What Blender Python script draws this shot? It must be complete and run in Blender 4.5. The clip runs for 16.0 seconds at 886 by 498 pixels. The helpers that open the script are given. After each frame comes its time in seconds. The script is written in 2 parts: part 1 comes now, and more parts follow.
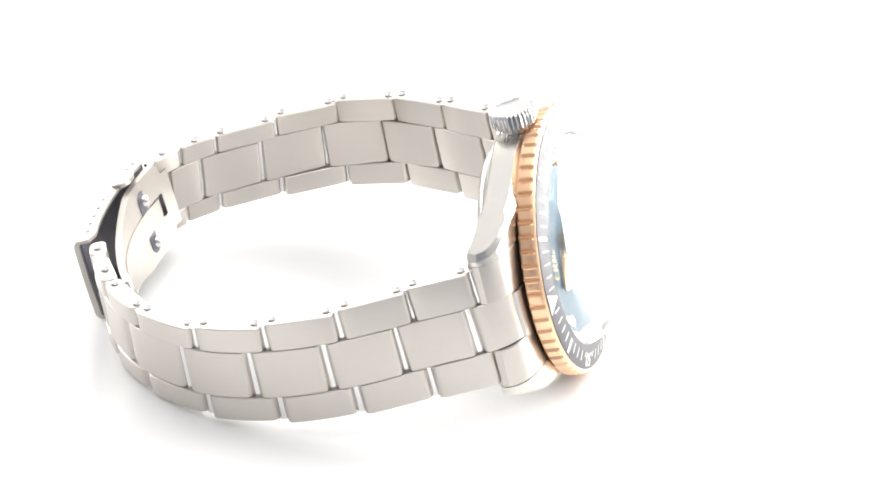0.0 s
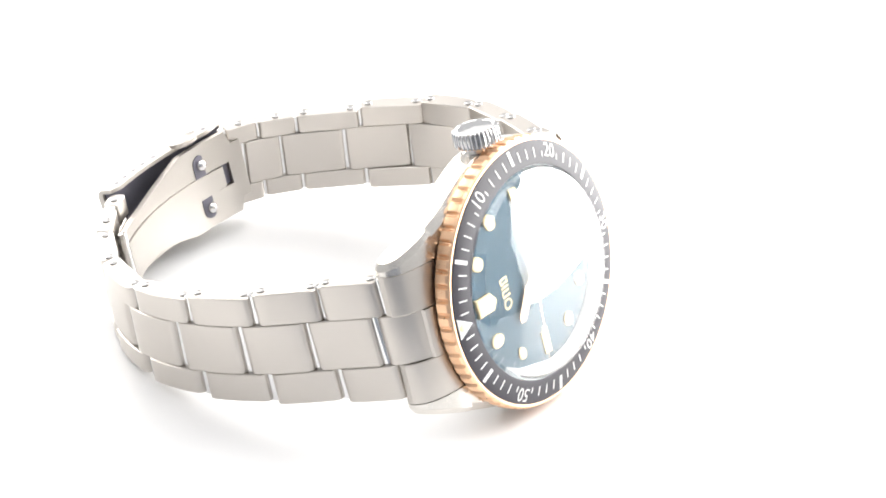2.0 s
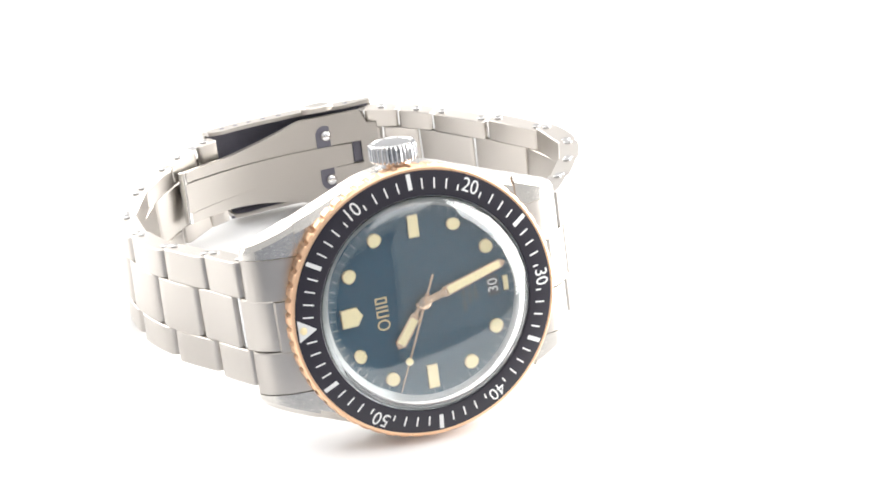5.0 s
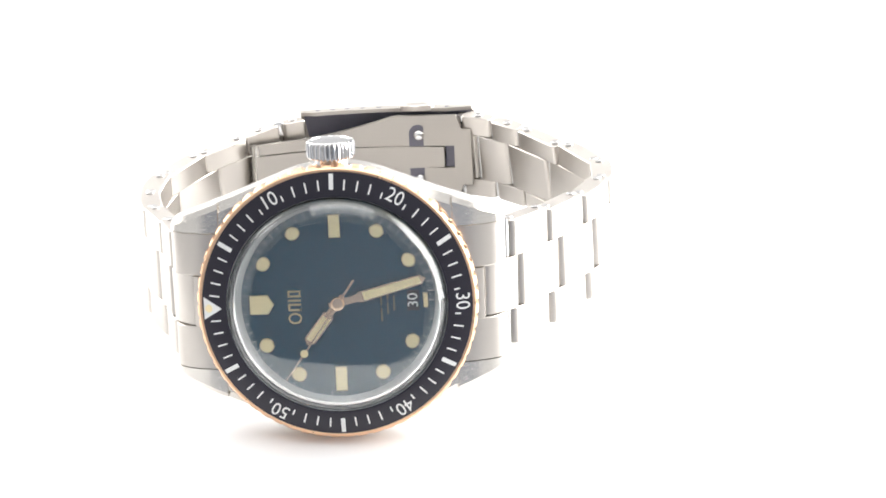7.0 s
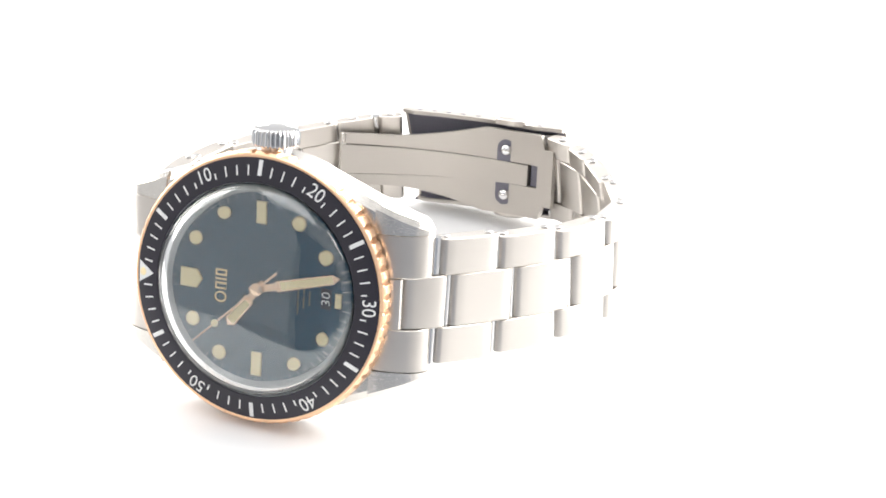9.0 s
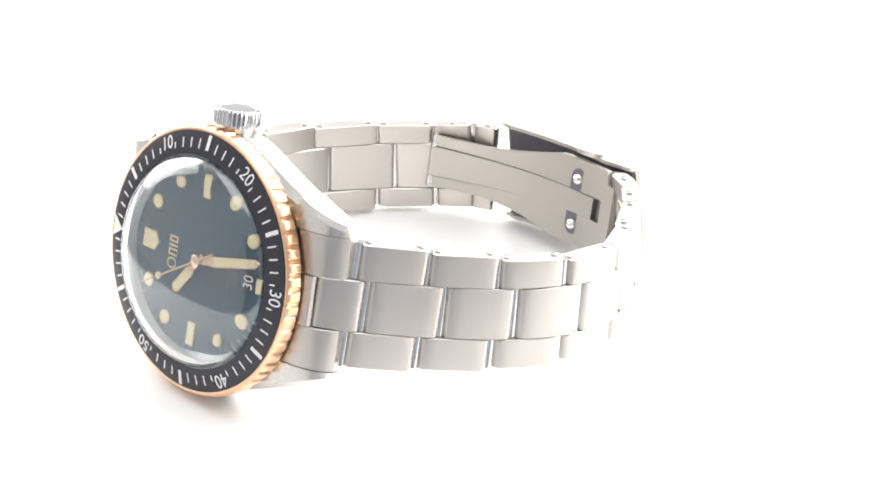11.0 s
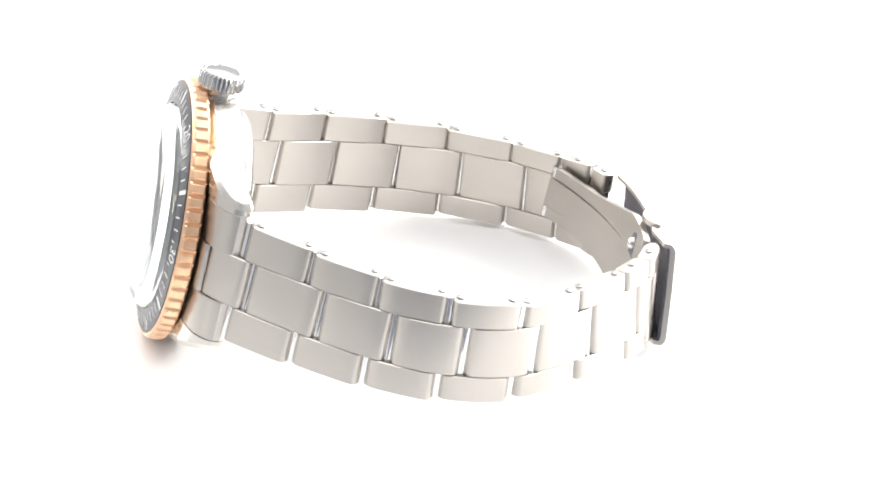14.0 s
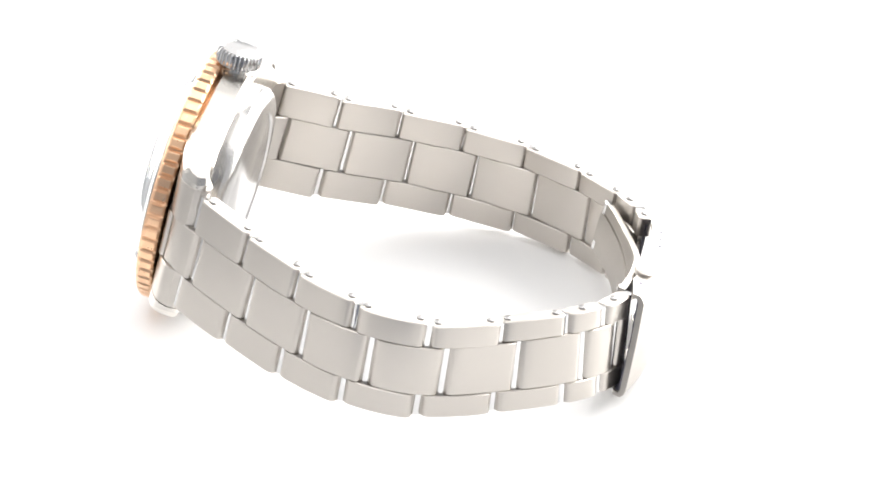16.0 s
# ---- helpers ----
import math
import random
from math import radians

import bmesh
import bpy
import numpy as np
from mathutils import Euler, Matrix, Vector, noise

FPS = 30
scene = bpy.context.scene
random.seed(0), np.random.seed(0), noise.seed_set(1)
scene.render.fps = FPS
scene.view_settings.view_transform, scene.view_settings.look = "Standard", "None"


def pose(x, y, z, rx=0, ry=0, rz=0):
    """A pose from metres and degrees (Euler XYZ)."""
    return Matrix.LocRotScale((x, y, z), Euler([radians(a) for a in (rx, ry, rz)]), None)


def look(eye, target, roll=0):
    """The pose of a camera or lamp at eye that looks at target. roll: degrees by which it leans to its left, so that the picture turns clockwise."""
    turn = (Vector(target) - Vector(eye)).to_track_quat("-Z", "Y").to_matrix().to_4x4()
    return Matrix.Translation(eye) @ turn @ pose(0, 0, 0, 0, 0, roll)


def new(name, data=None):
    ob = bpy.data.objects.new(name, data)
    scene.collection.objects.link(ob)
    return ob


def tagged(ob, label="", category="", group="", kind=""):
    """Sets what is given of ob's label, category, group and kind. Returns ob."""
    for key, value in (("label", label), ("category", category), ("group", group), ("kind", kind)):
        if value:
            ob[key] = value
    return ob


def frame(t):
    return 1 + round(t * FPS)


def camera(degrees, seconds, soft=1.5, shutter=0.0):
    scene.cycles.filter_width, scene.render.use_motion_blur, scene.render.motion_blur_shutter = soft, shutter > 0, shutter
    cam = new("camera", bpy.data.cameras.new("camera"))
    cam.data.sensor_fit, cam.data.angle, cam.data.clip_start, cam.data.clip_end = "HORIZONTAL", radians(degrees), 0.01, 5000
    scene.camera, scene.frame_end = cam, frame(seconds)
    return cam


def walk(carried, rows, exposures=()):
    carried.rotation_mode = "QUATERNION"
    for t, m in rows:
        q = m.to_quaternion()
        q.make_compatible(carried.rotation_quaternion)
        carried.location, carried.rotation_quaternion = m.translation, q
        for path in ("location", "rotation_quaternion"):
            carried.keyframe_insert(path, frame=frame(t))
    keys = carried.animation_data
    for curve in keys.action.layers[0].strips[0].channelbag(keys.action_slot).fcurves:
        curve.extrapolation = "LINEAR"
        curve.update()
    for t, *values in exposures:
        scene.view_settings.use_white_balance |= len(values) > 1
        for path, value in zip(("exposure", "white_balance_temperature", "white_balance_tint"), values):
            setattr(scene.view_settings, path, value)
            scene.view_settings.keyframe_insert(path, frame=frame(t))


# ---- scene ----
# ---------------------------------------------------------------- camera
MM = 0.001
BASE = 0.0112            # height of the turning axis' origin above the table
EYE = Vector((0.0, -0.406, 0.21698 + BASE))
PITCH, YAW = radians(27.953), radians(1.456)
AIM = EYE + Vector((math.sin(YAW) * math.cos(PITCH), math.cos(YAW) * math.cos(PITCH), -math.sin(PITCH)))
cam = camera(16.717, 16.0, soft=1.75)
walk(cam, [(0.0, look(EYE, AIM, 0.4685)), (16.0, look(EYE, AIM, 0.4685))],
     exposures=((0.0, -0.40), (2.0, -0.35), (3.5, -0.32), (7.0, -0.20), (9.0, -0.16), (11.5, -0.16), (14.5, -0.37), (16.0, -0.51)))

# ---------------------------------------------------------------- light
world = bpy.data.worlds.new("studio")
scene.world = world
world.use_nodes = True
world.node_tree.nodes["Background"].inputs[0].default_value = (0.985, 0.985, 1.0, 1)
world.node_tree.nodes["Background"].inputs[1].default_value = 0.96


def softbox(name, eye, target, sx, sy, watts, colour):
    lamp = bpy.data.lights.new(name, "AREA")
    lamp.shape, lamp.size, lamp.size_y, lamp.energy, lamp.color = "RECTANGLE", sx, sy, watts, colour
    ob = new(name, lamp)
    ob.matrix_world = look(eye, target)
    return ob


softbox("softbox_right", (0.64, 0.45, 0.20), (0, 0.02, 0.06), 1.34, 1.2, 52.0, (1.0, 0.985, 0.965))
softbox("softbox_left", (-0.36, 0.40, 0.20), (-0.05, 0.05, 0.0), 0.55, 0.45, 3.9, (1.0, 0.975, 0.94))
softbox("softbox_back", (-0.1, 1.0, 0.85), (0, 0.02, 0.02), 1.4, 1.1, 4.0, (1.0, 0.98, 0.955))
softbox("softbox_top", (0.0, 0.02, 1.0), (0, 0.02, 0), 0.8, 0.8, 5.0, (1.0, 0.99, 0.975))

# ---------------------------------------------------------------- materials


def material(name, colour, rough=0.5, metal=0.0, grain=(800, 800, 800), vary=0.06, rough_vary=0.08, bump=0.0, wear=0.04, coat=0.0):
    """A surface with fine grain and broad wear, at real size."""
    m = bpy.data.materials.new(name)
    m.use_nodes = True
    n, l = m.node_tree.nodes, m.node_tree.links
    b = n["Principled BSDF"]
    b.inputs["Metallic"].default_value = metal
    b.inputs["Coat Weight"].default_value = coat
    at = n.new("ShaderNodeTexCoord")
    mp = n.new("ShaderNodeMapping")
    mp.inputs["Scale"].default_value = grain
    fine = n.new("ShaderNodeTexNoise")
    fine.inputs["Scale"].default_value, fine.inputs["Detail"].default_value = 1.0, 4.0
    broad = n.new("ShaderNodeTexNoise")
    broad.inputs["Scale"].default_value, broad.inputs["Detail"].default_value = 140.0, 3.0
    l.new(at.outputs["Object"], mp.inputs[0])
    l.new(mp.outputs[0], fine.inputs["Vector"])
    l.new(at.outputs["Object"], broad.inputs["Vector"])
    add = n.new("ShaderNodeMath")
    add.operation = "MULTIPLY_ADD"
    l.new(broad.outputs["Fac"], add.inputs[0])
    add.inputs[1].default_value = wear / max(vary, 1e-4)
    l.new(fine.outputs["Fac"], add.inputs[2])
    ramp = n.new("ShaderNodeMapRange")
    k = 1 + wear / max(vary, 1e-4)
    ramp.inputs["From Min"].default_value, ramp.inputs["From Max"].default_value = 0.25 * k, 0.75 * k
    ramp.inputs["To Min"].default_value, ramp.inputs["To Max"].default_value = 1 - vary - wear, 1 + (vary + wear) * 0.4
    l.new(add.outputs[0], ramp.inputs[0])
    mix = n.new("ShaderNodeMix")
    mix.data_type, mix.blend_type = "RGBA", "MULTIPLY"
    mix.inputs["Factor"].default_value = 1.0
    mix.inputs[6].default_value = (*colour, 1)
    l.new(ramp.outputs[0], mix.inputs[7])
    l.new(mix.outputs[2], b.inputs["Base Color"])
    rr = n.new("ShaderNodeMapRange")
    rr.inputs["From Min"].default_value, rr.inputs["From Max"].default_value = 0.3, 0.7
    rr.inputs["To Min"].default_value, rr.inputs["To Max"].default_value = max(rough - rough_vary, 0.01), rough + rough_vary
    l.new(fine.outputs["Fac"], rr.inputs[0])
    l.new(rr.outputs[0], b.inputs["Roughness"])
    if bump:
        bp = n.new("ShaderNodeBump")
        bp.inputs["Strength"].default_value, bp.inputs["Distance"].default_value = bump, 0.0001
        l.new(fine.outputs["Fac"], bp.inputs["Height"])
        l.new(bp.outputs[0], b.inputs["Normal"])
    return m


BRUSHED = material("brushed_steel", (0.59, 0.554, 0.513), 0.35, 1.0, (90, 90, 5000), 0.012, 0.03, 0.0, 0.015)
BRUSHED_IN = material("brushed_steel_clasp", (0.47, 0.443, 0.41), 0.44, 1.0, (90, 90, 5000), 0.012, 0.025, 0.0, 0.015)
CASE_STEEL = material("satin_case_steel", (0.68, 0.652, 0.61), 0.25, 1.0, (120, 6000, 6000), 0.012, 0.03, 0.0, 0.015)
POLISHED = material("polished_steel", (0.74, 0.735, 0.73), 0.09, 1.0, (1500, 1500, 1500), 0.02, 0.03)
PIN_STEEL = material("pin_steel", (0.46, 0.45, 0.445), 0.3, 1.0, (1500, 1500, 1500), 0.03, 0.04)
BACK_STEEL = material("case_back_steel", (0.62, 0.61, 0.60), 0.24, 1.0, (1500, 1500, 1500), 0.02, 0.03)
# dark steel tone that paints the shade in the clasp's recesses
RECESS_SHADE = material("recess_shade_steel", (0.17, 0.165, 0.20), 0.5, 0.5, (900, 900, 900), 0.1, 0.1)
BRONZE = material("rose_bronze", (0.955, 0.62, 0.395), 0.32, 1.0, (1500, 1500, 1500), 0.04, 0.05, 0.0, 0.05)
INSERT = material("black_insert", (0.021, 0.018, 0.028), 0.33, 0.0, (2500, 2500, 2500), 0.1, 0.015)
WHITE = material("white_print", (0.82, 0.82, 0.80), 0.5, 0.0, (2500, 2500, 2500), 0.03, 0.05)
DIAL = material("petrol_dial", (0.0008, 0.048, 0.090), 0.40, 0.2, (4000, 4000, 4000), 0.08, 0.06)
TICK = material("pale_grey_print", (0.34, 0.37, 0.37), 0.5, 0.0, (2500, 2500, 2500), 0.03, 0.05)
REHAUT = material("grey_flange", (0.35, 0.37, 0.38), 0.32, 0.6, (2500, 2500, 2500), 0.05, 0.05)
LUME = material("cream_lume", (0.97, 0.83, 0.50), 0.55, 0.0, (3000, 3000, 3000), 0.06, 0.05)
GOLD = material("gold_print", (0.78, 0.60, 0.34), 0.32, 0.8, (2500, 2500, 2500), 0.05, 0.05)
SMALL_PRINT = material("dull_gold_print", (0.20, 0.17, 0.13), 0.45, 0.5, (2500, 2500, 2500), 0.05, 0.05)
HAND = material("rose_hand_metal", (0.80, 0.58, 0.42), 0.22, 1.0, (2500, 2500, 2500), 0.04, 0.05)
ACRYLIC = material("white_acrylic", (0.88, 0.88, 0.88), 0.16, 0.0, (3000, 3000, 3000), 0.01, 0.04, 0.0, 0.008)
WALL = material("white_wall", (0.8, 0.8, 0.8), 0.8, 0.0, (300, 300, 300), 0.02, 0.05, 0.0, 0.02)
DIM_BOARD = material("grey_board", (0.19, 0.205, 0.235), 0.8, 0.0, (300, 300, 300), 0.05, 0.05)

GLASS = bpy.data.materials.new("crystal_glass")
GLASS.use_nodes = True
gb = GLASS.node_tree.nodes["Principled BSDF"]
gb.inputs["Base Color"].default_value = (0.97, 0.985, 0.98, 1)
gb.inputs["Roughness"].default_value = 0.012
gb.inputs["IOR"].default_value = 1.72
gb.inputs["Transmission Weight"].default_value = 1.0

# ---------------------------------------------------------------- mesh tools (millimetres in, metres out)


def part(name, bm, mat, parent, label="", smooth=35):
    bmesh.ops.remove_doubles(bm, verts=bm.verts, dist=1e-5)
    bmesh.ops.recalc_face_normals(bm, faces=bm.faces)
    me = bpy.data.meshes.new(name)
    bm.to_mesh(me)
    bm.free()
    me.transform(Matrix.Scale(MM, 4))
    me.materials.append(mat)
    if smooth:
        me.shade_smooth()
        me.set_sharp_from_angle(angle=radians(smooth))
        for face in me.polygons:
            if len(face.vertices) > 4:
                face.use_smooth = False
    ob = new(name, me)
    ob.parent = parent
    if label:
        tagged(ob, label)
    return ob


def loft(bm, loops, close=True, caps=True):
    """Skin between equal loops of points; each loop is a closed polygon."""
    rows = [[bm.verts.new(p) for p in lp] for lp in loops]
    n = len(rows[0])
    for a, b in zip(rows, rows[1:]):
        for i in range(n if close else n - 1):
            bm.faces.new((a[i], a[(i + 1) % n], b[(i + 1) % n], b[i]))
    if caps:
        bm.faces.new(rows[0][::-1])
        bm.faces.new(rows[-1])
    return bm


def revolve(profile, n, axis="y", centre=(0, 0, 0), ripple=None, closed=True):
    """A turned body: profile of (radius, height). ripple(i, j) scales the radius."""
    bm = bmesh.new()
    rows = []
    for i in range(n):
        a = math.tau * i / n
        row = []
        for j, (r, h) in enumerate(profile):
            q = r * (ripple(i, j) if ripple else 1)
            c, s = q * math.cos(a), q * math.sin(a)
            p = (c, h, s) if axis == "y" else (c, s, h)
            row.append(bm.verts.new(Vector(p) + Vector(centre)))
        rows.append(row)
    m = len(profile)
    for i in range(n):
        a, b = rows[i], rows[(i + 1) % n]
        for j in range(m if closed else m - 1):
            k = (j + 1) % m
            bm.faces.new((a[j], a[k], b[k], b[j]))
    return bm


def disc_solid(profile, n, axis="y", centre=(0, 0, 0), ripple=None):
    """A turned body whose profile starts and ends near its axis."""
    bm = revolve(profile, n, axis, centre, ripple, closed=False)
    bm.verts.ensure_lookup_table()
    m = len(profile)
    bm.faces.new([bm.verts[i * m] for i in range(n)])
    bm.faces.new([bm.verts[i * m + m - 1] for i in range(n)][::-1])
    return bm


def slab(outline, y0, y1, edge=0.0):
    """A plate in the dial's plane: outline of (x, z), front at y0, back at y1, chamfered in front."""
    bm = bmesh.new()
    cx = sum(p[0] for p in outline) / len(outline)
    cz = sum(p[1] for p in outline) / len(outline)
    far = max(math.hypot(p[0] - cx, p[1] - cz) for p in outline)
    k = 1 - edge / far
    loops = [[(cx + (x - cx) * k, y0, cz + (z - cz) * k) for x, z in outline]] if edge else []
    loops += [[(x, y0 + edge, z) for x, z in outline], [(x, y1, z) for x, z in outline]]
    return loft(bm, loops)


def clock(minute, r):
    """Dial point at a minute and radius: twelve lies at -x, three at +z."""
    a = radians(6 * minute)
    return (-r * math.cos(a), r * math.sin(a))


def lettering(text, size):
    """A mesh of upright built-in letters, centred, as a bmesh in the xy plane, of cap height size."""
    cu = bpy.data.curves.new("letters", "FONT")
    cu.body, cu.align_x, cu.align_y, cu.size = text, "CENTER", "CENTER", size / 0.72
    cu.resolution_u = 4
    cu.extrude = 0.03
    ob = bpy.data.objects.new("letters", cu)
    me = bpy.data.meshes.new_from_object(ob)
    bm = bmesh.new()
    bm.from_mesh(me)
    bpy.data.objects.remove(ob)
    bpy.data.meshes.remove(me)
    return bm


# ---------------------------------------------------------------- the studio


def box_part(name, lo, hi, mat, label):
    bm = bmesh.new()
    (x0, y0, z0), (x1, y1, z1) = lo, hi
    loft(bm, [[(x0, y0, z), (x1, y0, z), (x1, y1, z), (x0, y1, z)] for z in (z0, z1)])
    return tagged(part(name, bm, mat, None, label, smooth=0), category="studio", kind="structure")


box_part("tabletop", (-92, -78, -12), (108, 190, 0), ACRYLIC, "glossy white acrylic tabletop under the watch")
box_part("pedestal", (-60, -20, -760), (60, 120, -12), WALL, "plain white pedestal under the tabletop")
box_part("floor", (-3000, -3000, -800), (3000, 3000, -760), WALL, "plain pale studio floor")
# unseen board added behind the camera to darken reflections in dial and steel
box_part("dark_board_south", (-760, -1200, -760), (540, -1100, 900), DIM_BOARD, "unseen grey board that darkens the watch's reflections")

# ---------------------------------------------------------------- the watch
watch = tagged(new("wristwatch"), "steel dive watch, bronze bezel, petrol dial, lying on white acrylic", "watch")
watch.empty_display_size = 0.01

# --- case: x along the bracelet (twelve at -x), z towards the crown, y into the wrist


def half_height(x):
    x = abs(x)
    if x < 8.0:
        return math.sqrt(19.55 ** 2 - x * x)
    return 17.84 + (x - 8.0) / 15.4 * (11.8 - 17.84)


def case_top(x):
    x = abs(x)
    return 3.0 if x < 14 else 3.0 + 3.4 * ((x - 14) / 9.5) ** 1.6


def case_low(x):
    x = abs(x)
    return 8.0 if x < 12 else 8.0 + 1.0 * ((x - 12) / 12.2) ** 1.5


def build_case():
    bm = bmesh.new()
    xs = [-16.8 + 33.6 * i / 28 for i in range(29)]
    loops = []
    for x in xs:
        h, t, b = half_height(x), case_top(x), case_low(x)
        loops.append([(x, t, h - 1.3), (x, t + 0.9, h), (x, b - 0.7, h), (x, b, h - 1.0),
                      (x, b, -h + 1.0), (x, b - 0.7, -h), (x, t + 0.9, -h), (x, t, -h + 1.3)])
    loft(bm, loops)
    body = part("case_body", bm, CASE_STEEL, watch, "satin steel case middle", 25)
    # the lugs carry on the case's flanks and end in the same rounded fold as the end links
    fold = [(16.7, 3.3), (17.6, 3.4), (18.6, 3.55), (20.4, 4.05), (21.9, 4.7), (22.9, 5.45), (23.6, 6.35), (23.95, 7.35), (23.9, 8.2), (23.5, 8.9), (22.8, 9.15), (21.5, 8.9), (19.5, 8.6), (16.7, 8.25)]
    for sx in (1, -1):
        for sz in (1, -1):
            bm = bmesh.new()
            cx, cy = 20.3, 6.6
            loops = []
            for inset, depth in ((0.0, None), (0.0, 0.8), (0.6, 0.0)):
                loop = []
                for x, y in fold:
                    far = math.hypot(x - cx, y - cy)
                    k = 1 - inset / far if x > 17.0 else 1
                    px, py = cx + (x - cx) * k, cy + (y - cy) * (k if x > 17.0 else 1 - inset / 3.3)
                    loop.append((sx * px, py, sz * (10.1 if depth is None else half_height(px) - depth)))
                loops.append(loop)
            loft(bm, loops)
            part("lug", bm, CASE_STEEL, watch, "satin lug with a flat bevel", 28)
    part("case_back", disc_solid([(0.3, 10.75), (11.6, 10.75), (12.0, 10.5), (12.6, 10.5), (12.8, 10.85), (14.9, 10.75), (15.9, 10.1), (16.4, 9.4), (16.4, 7.9), (0.3, 7.9)], 144, "y", (0, 0, 0),
                                 lambda i, j: (1.0, 1.0, 0.985)[(i // 4) % 3] if j == 5 else 1.0), BACK_STEEL, watch, "steel screw-down case back")
    return body


build_case()


def notch(i, j):
    """Coin edge: sixty flat teeth with hollow grooves between them, behind a smooth front lip."""
    if j not in (3, 4, 5):
        return 1.0
    deep = (0, 0, 0, 0, 0, 0, 0, 0.002, 0.016, 0.024, 0.022, 0.010)[i % 12]
    return 1.0 - deep * (1.0 if j == 4 else 0.8)


bezel = part("bezel", revolve([(19.2, 0.40), (19.6, 0.42), (19.8, 0.62), (20.0, 0.98), (20.05, 1.9), (20.0, 2.75), (19.6, 3.05), (19.0, 3.15), (15.9, 3.1), (15.9, 0.9)],
                              720, ripple=notch), BRONZE, watch, "coin-edged rose bronze bezel ring", 12)
insert = part("insert", revolve([(19.25, 0.30), (19.25, 0.9), (15.75, 0.9), (15.75, -0.42), (15.95, -0.46)], 180), INSERT, bezel, "black insert with white minute scale", 30)


def insert_y(r):
    return 0.30 - (19.25 - r) / 3.3 * 0.76


def bezel_mark(minute, r0, r1, w0, w1, mat, name, lift=0.05):
    a = radians(6 * minute)
    ur, ut = Vector((-math.cos(a), 0, math.sin(a))), Vector((math.sin(a), 0, math.cos(a)))
    lo, hi = [], []
    for r, w in ((r0, -w0), (r0, w0), (r1, w1), (r1, -w1)):
        p = ur * r + ut * w / 2
        lo.append(p + Vector((0, insert_y(r) - lift, 0)))
        hi.append(p + Vector((0, insert_y(r) + 0.06, 0)))
    bm = bmesh.new()
    loft(bm, [lo, hi])
    return part(name, bm, mat, insert, smooth=0)


for mnt in range(60):
    if mnt == 0:
        triangle = bezel_mark(0, 19.0, 16.5, 3.3, 0.12, WHITE, "triangle")
        part("pip", disc_solid([(0.05, 0.0), (0.45, 0.02), (0.6, 0.12), (0.6, 0.4), (0.05, 0.4)], 24, "y", (-18.2, insert_y(18.2) - 0.16, 0)), LUME, triangle, "cream lume pip")
    elif mnt % 10 == 0:
        a = radians(6 * mnt)
        ur, ut = Vector((-math.cos(a), 0, math.sin(a))), Vector((math.sin(a), 0, math.cos(a)))
        ny = Vector((0, -1, 0))
        bm = lettering(str(mnt), 2.05)
        for v in bm.verts:
            x, y, z = v.co.x * 0.92, v.co.y, v.co.z
            r = 17.75 + y
            v.co = ut * x + ur * r + Vector((0, insert_y(r) - 0.02 - z * 0.6, 0))
        part("numeral", bm, WHITE, insert, smooth=0)
    elif mnt % 5 == 0:
        bezel_mark(mnt, 19.0, 16.8, 0.62, 0.62, WHITE, "five_minute_bar")
    else:
        near = min(mnt % 10, 10 - mnt % 10) == 1 and mnt not in (1, 59)
        bezel_mark(mnt, 17.6 if near else 18.2, 16.75, 0.22, 0.22, WHITE, "minute_tick")

# --- crown
crown = part("crown", disc_solid([(0.2, 20.3), (2.4, 20.3), (3.25, 20.4), (3.5, 20.65), (3.5, 22.35), (3.32, 22.7), (3.0, 22.85), (2.75, 22.9), (2.6, 22.8), (1.5, 22.9), (0.2, 22.95)], 192, "z", (-0.2, 5.0, 0),
                                 lambda i, j: (1.0, 1.0, 0.98, 0.90, 0.855, 0.90)[i % 6] if j in (3, 4, 5) else 1.0), POLISHED, watch, "fluted polished steel screw crown", 30)
part("crown_tube", disc_solid([(0.2, 17.0), (2.9, 17.0), (2.9, 19.3), (2.3, 19.5), (2.3, 20.35), (0.2, 20.35)], 80, "z", (-0.2, 5.0, 0),
                              lambda i, j: (1.0, 1.0, 0.93, 0.93)[i % 4] if j in (1, 2) else 1.0), POLISHED, crown)

# --- dial
dial = part("dial", disc_solid([(0.1, 1.5), (15.0, 1.5), (15.0, 2.4), (0.1, 2.4)], 96), DIAL, watch, "petrol blue-green sunburst dial")
part("flange_ring", revolve([(15.7, -0.3), (15.7, 2.0), (14.1, 2.0), (14.1, 1.38)], 120), REHAUT, watch, "grey flange ring under the crystal")
for mnt in range(60):
    (x0, z0), (x1, z1) = clock(mnt, 13.15), clock(mnt, 14.0)
    dx, dz = x1 - x0, z1 - z0
    n = math.hypot(dx, dz)
    ox, oz = -dz / n * 0.06, dx / n * 0.06
    part("dial_tick", slab([(x0 + ox, z0 + oz), (x1 + ox, z1 + oz), (x1 - ox, z1 - oz), (x0 - ox, z0 - oz)], 1.47, 1.52), TICK, dial, smooth=0)


def frame_plot(outline, name, label):
    """A raised lume plot in a thin gold frame."""
    cx = sum(p[0] for p in outline) / len(outline)
    cz = sum(p[1] for p in outline) / len(outline)
    far = max(math.hypot(p[0] - cx, p[1] - cz) for p in outline)
    k = 1 + 0.14 / far
    rim = part(name, slab([(cx + (x - cx) * k, cz + (z - cz) * k) for x, z in outline], 1.28, 1.52, 0.04), GOLD, dial, label)
    part("lume", slab(outline, 1.22, 1.4, 0.05), LUME, rim, "cream lume fill")


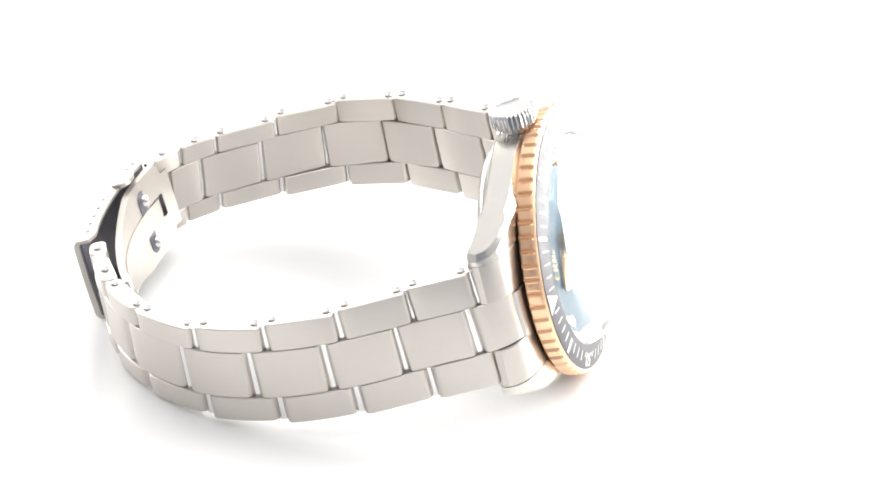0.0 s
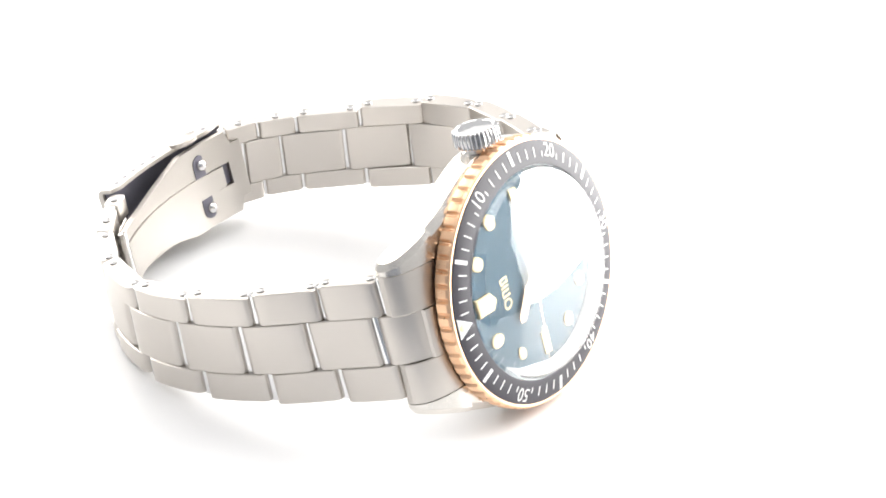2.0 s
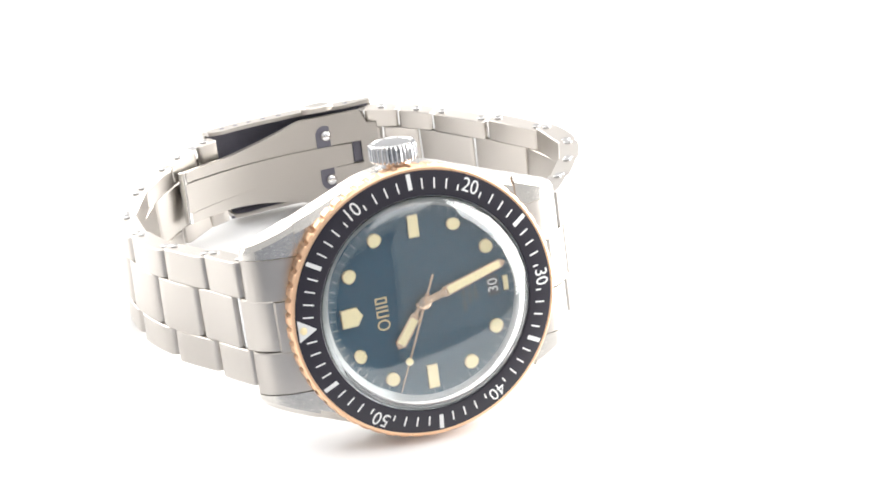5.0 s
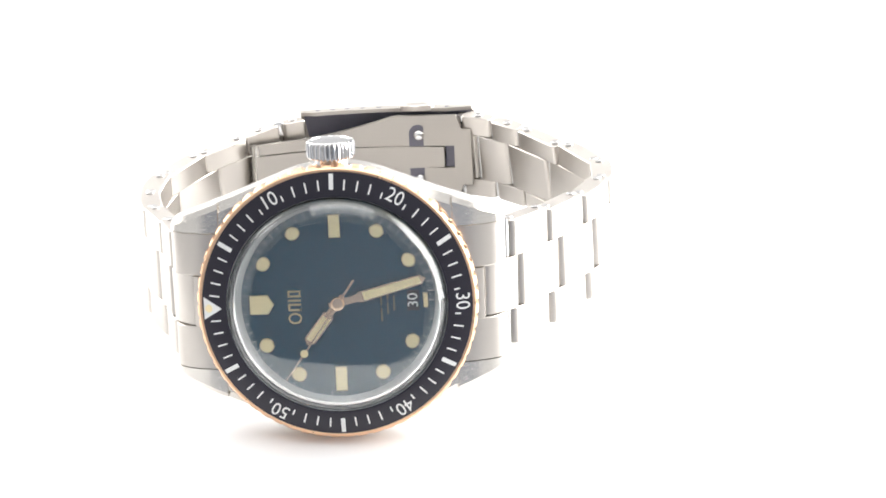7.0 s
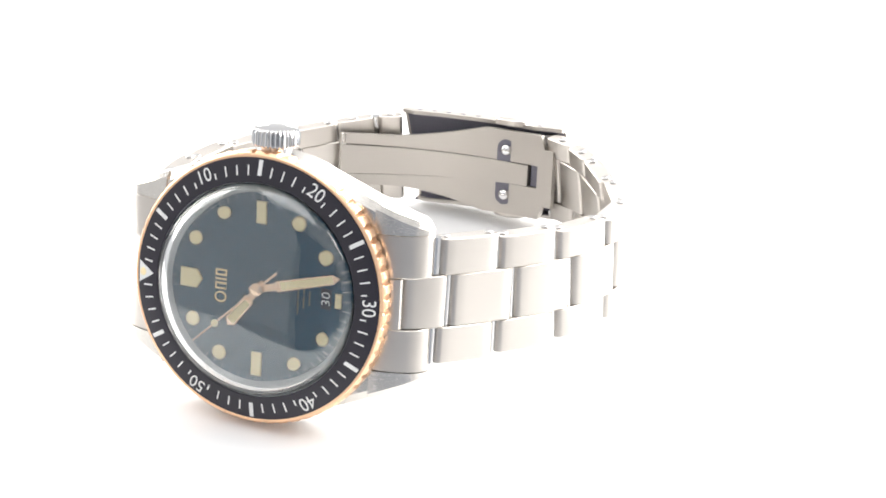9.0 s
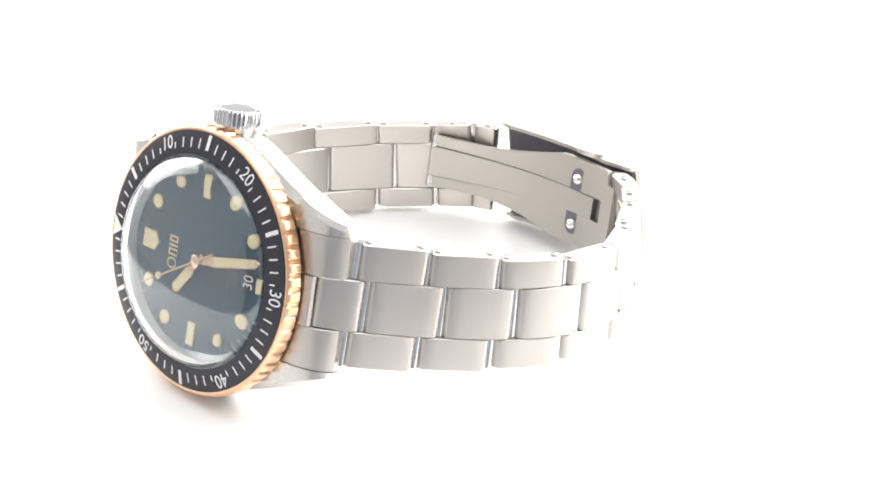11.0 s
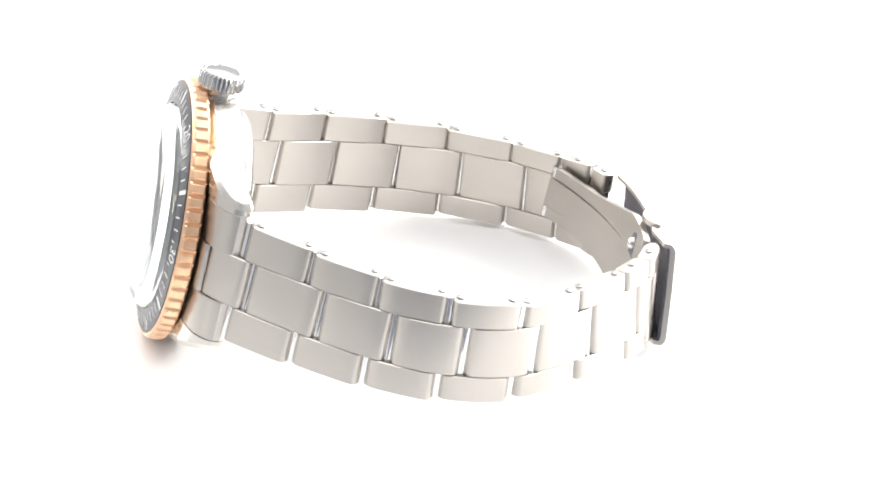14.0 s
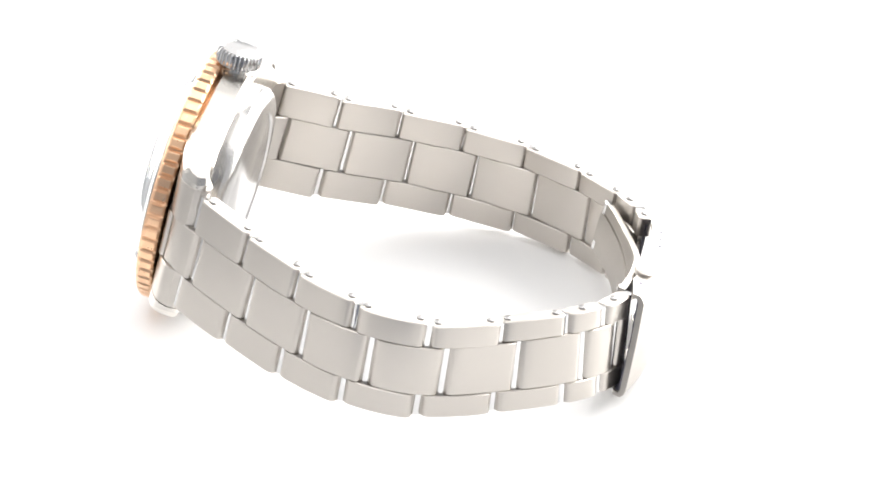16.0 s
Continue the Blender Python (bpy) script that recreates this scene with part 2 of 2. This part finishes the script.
for hour in range(12):
    cx, cz = clock(hour * 5, 11.95)
    if hour == 0:
        frame_plot([(-12.4, -1.3), (-12.4, 1.3), (-9.9, 1.3), (-9.1, 0), (-9.9, -1.3)], "hour_marker", "pentagon marker at twelve")
    elif hour in (3, 9):
        s = 1 if hour == 3 else -1
        frame_plot([(-0.75, s * 9.55), (-0.75, s * 12.85), (0.75, s * 12.85), (0.75, s * 9.55)], "hour_marker", "rectangular marker")
    elif hour == 6:
        frame_plot([(12.2, -0.95), (12.2, 0.95), (12.95, 0.95), (12.95, -0.95)], "hour_marker", "short marker beside the date")
    else:
        frame_plot([(cx + 0.93 * math.cos(i * math.tau / 24), cz + 0.93 * math.sin(i * math.tau / 24)) for i in range(24)], "hour_marker", "round marker")

date = part("date_window", slab([(9.75, -1.5), (9.75, 1.5), (11.55, 1.5), (11.55, -1.5)], 1.46, 1.52), INSERT, dial, "date window reading 30", smooth=0)
bm = lettering("30", 1.55)
for v in bm.verts:
    v.co = Vector((10.65 - v.co.y, 1.44 - v.co.z * 0.5, v.co.x))
part("date_number", bm, WHITE, date, smooth=0)
# maker's mark as four plain gold shapes, and the lines of small print as short bars


def dial_shape(name, outline, hole, mat, label):
    """A thin printed shape in the dial's plane, with a hole of the same count of corners or none."""
    if not hole:
        return part(name, slab(outline, 1.45, 1.52), mat, dial, label, smooth=0)
    bm = bmesh.new()
    loft(bm, [[(x, y, z) for x, z in pts] for pts, y in ((outline, 1.52), (outline, 1.45), (hole, 1.45), (hole, 1.52), (outline, 1.52))], caps=False)
    return part(name, bm, mat, dial, label, smooth=0)


def oval(x, z, a, b, n=24):
    return [(x + a * math.cos(k * math.tau / n), z + b * math.sin(k * math.tau / n)) for k in range(n)]


def oblong(x0, x1, z0, z1):
    return [(x0, z0), (x0, z1), (x1, z1), (x1, z0)]


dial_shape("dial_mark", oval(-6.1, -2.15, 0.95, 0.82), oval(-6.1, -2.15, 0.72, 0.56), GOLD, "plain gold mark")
dial_shape("dial_mark", oblong(-7.0, -5.2, -1.05, 0.0), oblong(-6.75, -5.2, -0.78, -0.27), GOLD, "plain gold mark")
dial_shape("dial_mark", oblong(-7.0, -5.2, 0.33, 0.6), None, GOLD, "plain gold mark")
dial_shape("dial_mark", oblong(-7.0, -5.2, 0.95, 1.9), oblong(-6.75, -5.45, 1.2, 1.65), GOLD, "plain gold mark")
for x, spans in ((6.0, ((-2.9, -1.0), (-0.7, 1.9))), (6.9, ((-1.9, -0.2), (0.1, 1.3))), (7.8, ((-1.4, 0.7),))):
    for z0, z1 in spans:
        dial_shape("small_print", oblong(x, x + 0.22, z0, z1), None, SMALL_PRINT, "bar of small print")

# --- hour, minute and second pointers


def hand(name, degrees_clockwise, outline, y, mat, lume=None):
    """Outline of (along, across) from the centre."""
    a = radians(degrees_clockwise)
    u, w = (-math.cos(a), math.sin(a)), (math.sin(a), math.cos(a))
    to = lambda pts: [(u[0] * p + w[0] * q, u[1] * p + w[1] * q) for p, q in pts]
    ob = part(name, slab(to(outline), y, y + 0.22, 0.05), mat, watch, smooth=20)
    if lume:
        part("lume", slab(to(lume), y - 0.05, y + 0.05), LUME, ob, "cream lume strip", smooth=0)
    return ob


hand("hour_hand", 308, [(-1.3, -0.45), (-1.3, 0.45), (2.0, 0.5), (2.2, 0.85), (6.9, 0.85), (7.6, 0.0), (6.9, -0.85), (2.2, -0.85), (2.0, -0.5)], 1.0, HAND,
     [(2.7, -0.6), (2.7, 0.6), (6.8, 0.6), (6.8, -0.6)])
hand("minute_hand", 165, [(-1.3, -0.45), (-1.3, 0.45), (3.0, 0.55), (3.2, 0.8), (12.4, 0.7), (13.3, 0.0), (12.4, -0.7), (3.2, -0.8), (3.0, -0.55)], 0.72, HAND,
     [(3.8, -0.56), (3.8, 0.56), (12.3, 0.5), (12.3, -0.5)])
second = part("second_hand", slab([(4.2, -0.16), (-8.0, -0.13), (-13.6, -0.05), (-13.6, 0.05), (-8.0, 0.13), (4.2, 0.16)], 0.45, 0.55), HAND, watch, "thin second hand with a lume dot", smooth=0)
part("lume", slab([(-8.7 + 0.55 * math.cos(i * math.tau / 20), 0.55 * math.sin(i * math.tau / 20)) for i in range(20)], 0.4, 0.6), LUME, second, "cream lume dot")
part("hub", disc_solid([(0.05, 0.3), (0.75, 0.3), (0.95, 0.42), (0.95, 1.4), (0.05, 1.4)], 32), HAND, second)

# --- crystal: a domed shell
prof = [(0.02, -4.2)]
prof += [(13.2 * k / 10, -4.2 + 1.6 * (k / 10) ** 2) for k in range(1, 11)]
prof += [(13.9, -2.36), (14.5, -2.0), (15.0, -1.55), (15.4, -0.95), (15.62, -0.3), (15.68, 0.3), (14.75, 0.3), (14.5, -0.45), (14.0, -1.05), (13.4, -1.45), (12.8, -1.72)]
prof += [(12.2 * k / 10, -3.2 + 1.3 * (k / 10) ** 2) for k in range(10, 0, -1)] + [(0.02, -3.2)]
crystal = part("crystal", revolve(prof, 96), GLASS, watch, "domed clear crystal", 60)
crystal.visible_shadow = False

# --- bracelet path: middle of the links, from the six o'clock lugs round the clasp to the twelve o'clock lugs
RIGHT = [(19.2, 4.7, 0.2), (23.6, 9.2, 0.1), (29.1, 18.2, -0.1), (34.5, 27.5, 0.1), (38.4, 37.1, 0.8), (38.2, 47.6, 1.7), (32.9, 57.1, 3.0), (26.7, 65.6, 4.3), (22.0, 70.1, 5.0), (16.6, 72.8, 5.4)]
LEFT = [(-18.5, 4.4, 0.2), (-22.8, 8.8, 0.1), (-25.4, 18.2, -0.2), (-29.2, 28.1, -0.1), (-31.1, 38.9, 0.3), (-30.3, 49.8, 1.2), (-25.3, 60.0, 2.6), (-18.6, 66.8, 4.0), (-13.0, 70.2, 5.2), (-9.0, 71.6, 5.5)]


class Path:
    """A smooth curve through given points, by arc length."""

    def __init__(self, points, fine=24, lean=(0, 0)):
        p = [Vector(q) for q in points]
        p = [2 * p[0] - p[1]] + p + [2 * p[-1] - p[-2]]
        self.pts, self.s, self.knots = [], [], []
        self.lean = lean
        for i in range(1, len(p) - 2):
            for k in range(fine):
                u = k / fine
                a, b, c, d = p[i - 1:i + 3]
                self.pts.append(0.5 * (2 * b + (c - a) * u + (2 * a - 5 * b + 4 * c - d) * u * u + (3 * b - a - 3 * c + d) * u ** 3))
        self.pts.append(p[-2])
        total = 0.0
        for i, q in enumerate(self.pts):
            total += (q - self.pts[i - 1]).length if i else 0
            self.s.append(total)
        self.knots = self.s[::fine]

    def up(self, s, t):
        """The way across the bracelet: upright by the watch, leaning with the clasp at its end."""
        f = min(max((s - 48) / 20, 0), 1)
        z = Vector((self.lean[0] * f, self.lean[1] * f, 1))
        return (z - t * t.dot(z)).normalized()

    def at(self, s):
        i = min(max(int(np.searchsorted(self.s, s)), 1), len(self.s) - 1)
        u = (s - self.s[i - 1]) / (self.s[i] - self.s[i - 1])
        return self.pts[i - 1].lerp(self.pts[i], u)


def half_width(s):
    """Half the bracelet's width: it tapers from the lugs to the clasp."""
    return 9.5 - 2.5 * min(max((s - 5) / 55, 0), 1)


THICK = 3.0


def thickness(s):
    """The links grow a little thinner towards the clasp."""
    return THICK - 0.6 * min(max((s - 45) / 20, 0), 1)


def block(path, sa, sb, side, w0, w1, name, parent, mat, label="", thick=THICK, gap=0.28):
    """One solid link piece between two points of the path. side: +1 or -1, the way that is outward."""
    a, b = path.at(sa), path.at(sb)
    t = (b - a)
    length = t.length - 2 * gap
    t.normalize()
    up = path.up((sa + sb) / 2, t)
    out = t.cross(up) * side
    mid = (a + b) / 2
    L, H = length / 2, thick / 2
    sag = (path.at((sa + sb) / 2) - mid).dot(out) + 0.05
    prof = []
    for cx, cy, a0, r in ((L, H, 0, 0.85), (-L, H, 90, 0.85), (-L, -H, 180, 0.6), (L, -H, 270, 0.6)):
        for k in range(4):
            ang = radians(a0 + 30 * k)
            prof.append((cx - math.copysign(r, cx) + r * math.cos(ang), cy - math.copysign(r, cy) + r * math.sin(ang)))
    for k in range(5):
        u = (1 - (k + 1) / 3) * (L - 0.9)
        prof.insert(4 + k, (u, H))
    prof = [(p, q + sag * (1 - (p / L) ** 2) if q > 0 else q) for p, q in prof]  # bowed outside, flat inside
    loops = []
    c = 0.14
    for w, kk in ((w0, 1), (w0 + c, 0), (w1 - c, 0), (w1, 1)):
        loops.append([mid + t * (p * (1 - kk * c / L)) + out * (q * (1 - kk * c / H)) + up * w for p, q in prof])
    bm = bmesh.new()
    loft(bm, loops)
    return part(name, bm, mat, parent, label, 30)


def pin_head(a, b, side, w, parent, s, path, reach):
    """The rounded end of a link screw, at the edge of a side block."""
    t = (b - a).normalized()
    up = path.up(reach, t)
    base = a.lerp(b, s) + up * (w - 0.1)
    out = t.cross(up) * side
    loops = []
    for r, h in ((0.68, 0.0), (0.68, 0.26), (0.56, 0.34), (0.1, 0.36)):
        loops.append([base + t * (r * math.cos(k * math.tau / 14)) + out * (r * math.sin(k * math.tau / 14)) + up * h for k in range(14)])
    bm = bmesh.new()
    loft(bm, loops)
    part("screw_head", bm, PIN_STEEL, parent)


def hinge(path, s, z0, z1, parent):
    """A polished bar across the bracelet, seen in the gap between two pieces."""
    q = path.at(s)
    t = (path.at(s + 0.2) - path.at(s - 0.2)).normalized()
    up = path.up(s, t)
    out = t.cross(up)
    bm = bmesh.new()
    loft(bm, [[q + t * (0.85 * math.cos(i * math.tau / 16)) + out * (0.85 * math.sin(i * math.tau / 16)) + up * z for i in range(16)] for z in (z0, z1)])
    part("hinge_bar", bm, POLISHED, parent)


def bracelet_side(points, side, last, lean):
    path = Path(points, lean=lean)
    J = path.knots
    lag = 3.0
    M = [J[1] - 5.5] + [J[1] + 2.1] + [min(k + lag, J[-1]) for k in J[2:last + 1]]
    # end link between the lugs: two cheeks that fold down behind the bezel
    for s in (1, -1):
        bm = bmesh.new()
        sx = 1 if points[0][0] > 0 else -1
        lo = [(16.9, 3.5), (18.6, 3.6), (20.4, 4.1), (21.9, 4.75), (22.9, 5.5), (23.6, 6.4), (23.95, 7.4), (23.85, 8.4), (23.1, 9.3), (21.8, 9.5), (19.5, 8.4), (16.9, 8.2)]
        loft(bm, [[(sx * (x - (0.1 if k in (0, 3) else 0)), y + (0.1 if k in (0, 3) else 0), s * z) for x, y in lo] for k, z in enumerate((3.75, 3.95, 9.95, 10.06))])
        part("end_link", bm, BRUSHED, watch, "brushed end link between the lugs", 24)
    bm = bmesh.new()
    lo = [(16.9, 3.4), (18.6, 3.45), (20.2, 3.7), (20.75, 4.05), (20.9, 4.6), (18.5, 8.0), (16.9, 8.0)]
    loft(bm, [[(sx * x, y, z) for x, y in lo] for z in (-3.7, 3.7)])
    part("end_link", bm, BRUSHED, watch, "brushed end link between the lugs", 24)
    for k in range(1, len(M)):
        if M[k] - M[k - 1] < 1.5:
            continue
        link = block(path, M[k - 1], M[k], side, -3.845, 3.845, "bracelet_link", watch, BRUSHED, "brushed steel bracelet link", thickness(M[k]))
        # the steel bars that hinge the pieces together
        hinge(path, M[k], -half_width(M[k]) + 1.0, half_width(M[k]) - 1.0, link)
        if k <= last:
            w = half_width(J[k])
            hinge(path, J[k], 3.9, w - 0.15, link)
            hinge(path, J[k], 0.15 - w, -3.9, link)
        if k < last:
            ja, jb = path.at(J[k]), path.at(J[k + 1])
            w = half_width((J[k] + J[k + 1]) / 2)
            short = (jb - ja).length < 8
            for s in (1, -1):
                w0, w1 = (3.85, w) if s > 0 else (-w, -3.85)
                block(path, J[k], J[k + 1], side, w0, w1, "side_block", link, BRUSHED, "", thickness(J[k]))
            for f in ((0.14, 0.86) if not short else (0.5,)):
                pin_head(ja, jb, side, w, link, f, path, (J[k] + J[k + 1]) / 2)
    return path


PR = bracelet_side(RIGHT, 1, 9, (-0.187, -0.104))
PL = bracelet_side(LEFT, -1, 9, (0.04, -0.06))

# --- folding clasp
LEAN = Vector((-0.187, -0.104, 1.0))  # the cover leans a little on its hinge
COVER = Path([(19.6, 74.9, 6.2), (14.0, 76.1, 6.2), (8.0, 76.8, 6.2), (2.0, 76.8, 6.2), (-4.0, 76.2, 6.2), (-9.2, 75.0, 6.2)])


def sweep(path, s0, s1, section, steps, name, mat, parent, label="", smooth=35, up=(0, 0, 1)):
    """A section of (outward, z) corners swept along a path; section may be a function of the share of the way."""
    bm = bmesh.new()
    loops = []
    for i in range(steps + 1):
        f = i / steps
        s = s0 + (s1 - s0) * f
        q = path.at(s)
        t = path.at(min(s + 0.3, path.s[-1])) - path.at(max(s - 0.3, 0))
        t.z = 0
        t.normalize()
        out = Vector((-t.y, t.x, 0))
        if out.y < 0:
            out = -out
        loops.append([q + out * n + Vector(up) * z for n, z in (section(f) if callable(section) else section)])
    loft(bm, loops)
    return part(name, bm, mat, parent, label, smooth)




def wall_depth(f):
    """The cover's side walls run out towards both ends."""
    return 3.3 - 1.7 * max(0, 1 - f / 0.15) - 1.0 * max(0, 1 - (1 - f) / 0.06)


def cover_section(f):
    d = -wall_depth(f)
    return [(0, -7.9), (0.3, -7.2), (0.4, 0), (0.3, 6.0), (0, 6.6), (-0.5, 7.0), (d, 7.0), (d, 6.4), (-0.8, 6.4), (-0.6, 6.0), (-0.5, 0), (-0.6, -7.2), (-0.8, -7.7), (d, -7.7), (d, -8.3), (-0.5, -8.3)]


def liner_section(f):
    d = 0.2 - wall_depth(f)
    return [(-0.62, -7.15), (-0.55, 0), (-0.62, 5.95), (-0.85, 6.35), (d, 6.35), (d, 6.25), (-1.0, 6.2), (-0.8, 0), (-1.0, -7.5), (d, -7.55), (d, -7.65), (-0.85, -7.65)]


clasp = sweep(COVER, 0, COVER.s[-1], cover_section, 40, "clasp", BRUSHED_IN, watch, "brushed steel folding clasp cover", up=LEAN)
# added lining whose dark colour stands for the shade inside the cover
sweep(COVER, 0.5, COVER.s[-1] - 0.5, liner_section, 40, "shade_lining", RECESS_SHADE, clasp, "added dark lining for the shade inside the clasp", up=LEAN)
for sz in (1, -1):
    wide = 7.0 if sz > 0 else 8.3
    zf = 6.2 + wide * sz
    ox, oy = LEAN.x * wide * sz, LEAN.y * wide * sz
    for x in (-7.3, -4.9, -2.5, 0.0, 2.7, 14.0):
        q = min(COVER.pts, key=lambda p: abs(p.x + ox - x))
        bm = bmesh.new()
        cx, cy = x, q.y + oy - 2.0
        loft(bm, [[(cx + 0.42 * math.cos(i * math.tau / 14), cy + 0.34 * math.sin(i * math.tau / 14), z) for i in range(14)] for z in (zf - 0.3 * sz, zf + 0.03 * sz)])
        # no hole is cut: a dark disc paints its shade
        part("bar_hole_shade", bm, RECESS_SHADE, clasp, "dark disc painted as a spring bar hole's shade")
    bm = bmesh.new()
    loft(bm, [[(9.0 + r * 2.8 * math.cos(i * math.tau / 36), 73.9 + oy + r * 1.7 * math.sin(i * math.tau / 36), zf + h * sz) for i in range(36)] for r, h in ((1, -0.3), (1, 0.45), (0.9, 0.62), (0.3, 0.66))])
    part("push_button", bm, BRUSHED, clasp, "brushed oval push button")

BLADE = Path([(-17.2, 64.3, 5.3), (-13.8, 66.2, 5.3), (-9.0, 68.4, 5.3), (-4.0, 70.1, 5.3), (2.0, 71.3, 5.3), (8.0, 71.6, 5.3), (14.0, 71.0, 5.3), (17.9, 70.2, 5.3)])


def arm(sign):
    def section(f):
        x = -17.2 + 35.8 * f
        edge = 4.2 if x < -9 else 4.2 + 2.7 * min((x + 9) / 15, 1) ** 1.6
        if x > 16.5:
            edge -= 2.2
        inner = 1.85 if x > 8 else 1.85 + 0.03 * (8 - x)
        return [(-0.5, sign * inner), (-0.5, sign * edge), (0.5, sign * edge), (0.5, sign * inner)]
    return section


blade = sweep(BLADE, 0, BLADE.s[-1], arm(1), 44, "clasp_blade", BRUSHED_IN, watch, "brushed folding blade of the clasp")
sweep(BLADE, 0, BLADE.s[-1], arm(-1), 44, "lower_arm", BRUSHED_IN, blade)
cut = BLADE.s[-1]
sweep(BLADE, 0, cut - 4.6, lambda f: [(-0.75, -1.68 - 0.75 * (1 - f)), (-0.75, 1.68 + 0.75 * (1 - f)), (0.4, 1.68 + 0.75 * (1 - f)), (0.4, -1.68 - 0.75 * (1 - f))], 30, "tongue", BRUSHED_IN, blade, "raised centre tongue")
sweep(BLADE, cut - 2.9, cut, [(-0.5, -1.9), (-0.5, 1.9), (0.5, 1.9), (0.5, -1.9)], 6, "bridge", BRUSHED_IN, blade)
for sz in (1, -1):
    # dark plate that paints the slot's shade, with its catch pin
    outline = [(9.1 + 1.5 * math.cos(radians(k * 15)), 5.3 + sz * (3.9 + 1.5 * math.sin(radians(k * 15)))) for k in range(13)]
    outline += [(7.6, 5.3 + sz * 1.75), (10.6, 5.3 + sz * 1.75)]
    part("catch_slot_shade", slab(outline, 70.98, 71.3), RECESS_SHADE, blade, "dark plate painted as the catch slot's shade", smooth=0)
    bm = bmesh.new()
    bmesh.ops.create_uvsphere(bm, u_segments=20, v_segments=12, radius=0.95, matrix=Matrix.Translation((9.2, 70.9, 5.3 + sz * 3.7)))
    part("catch_pin", bm, POLISHED, blade, "polished catch pin", 60)
# dark plate fills the gap to paint the shade in it
part("tongue_slot_shade", slab([(13.7, 3.55), (13.7, 7.05), (15.3, 7.05), (15.3, 3.55)], 71.1, 71.9), RECESS_SHADE, blade, "dark plate painted as shade in the tongue's end gap", smooth=0)
bm = bmesh.new()
loft(bm, [[(-17.0 + 0.65 * math.cos(i * math.tau / 18), 64.4 + 0.65 * math.sin(i * math.tau / 18), z) for i in range(18)] for z in (1.2, 1.4, 9.4, 9.6)])
part("hinge_tube", bm, POLISHED, blade, "polished hinge tube")

# ---------------------------------------------------------------- the turning watch
FACE = Matrix(((0.9976, 0.0534, -0.0436, 0), (-0.0416, 0.9704, 0.2380, 0), (0.0550, -0.2356, 0.9703, 0), (0, 0, 0, 1)))
REST = Matrix.Translation((-0.0054213, -0.0318412, 0.0095117 + BASE)) @ FACE
TURN = [(0.0, 77.53), (0.5, 72.37), (1.0, 66.67), (1.5, 61.4), (2.0, 55.64), (2.5, 50.38), (3.0, 44.68), (3.5, 39.35), (4.75, 25.4), (6.0, 11.28), (6.5, 5.84), (7.0, 0.0),
        (7.5, -5.44), (8.0, -11.17), (8.5, -16.57), (9.0, -22.31), (10.25, -36.5), (11.5, -50.72), (12.0, -56.45), (12.5, -61.84), (13.0, -67.68), (13.5, -72.91),
        (14.0, -78.67), (14.5, -83.91), (15.0, -89.62), (15.5, -94.92), (16.0, -100.44)]


def motions():
    walk(watch, [(t, Matrix.Rotation(radians(a), 4, "Z") @ REST) for t, a in TURN])
    # the second hand turns about the dial's centre, six degrees a second clockwise
    walk(second, [(t, Matrix.Rotation(radians(263.3 + 6 * t), 4, "Y")) for t in (0.0, 4.0, 8.0, 12.0, 16.0)])


motions()
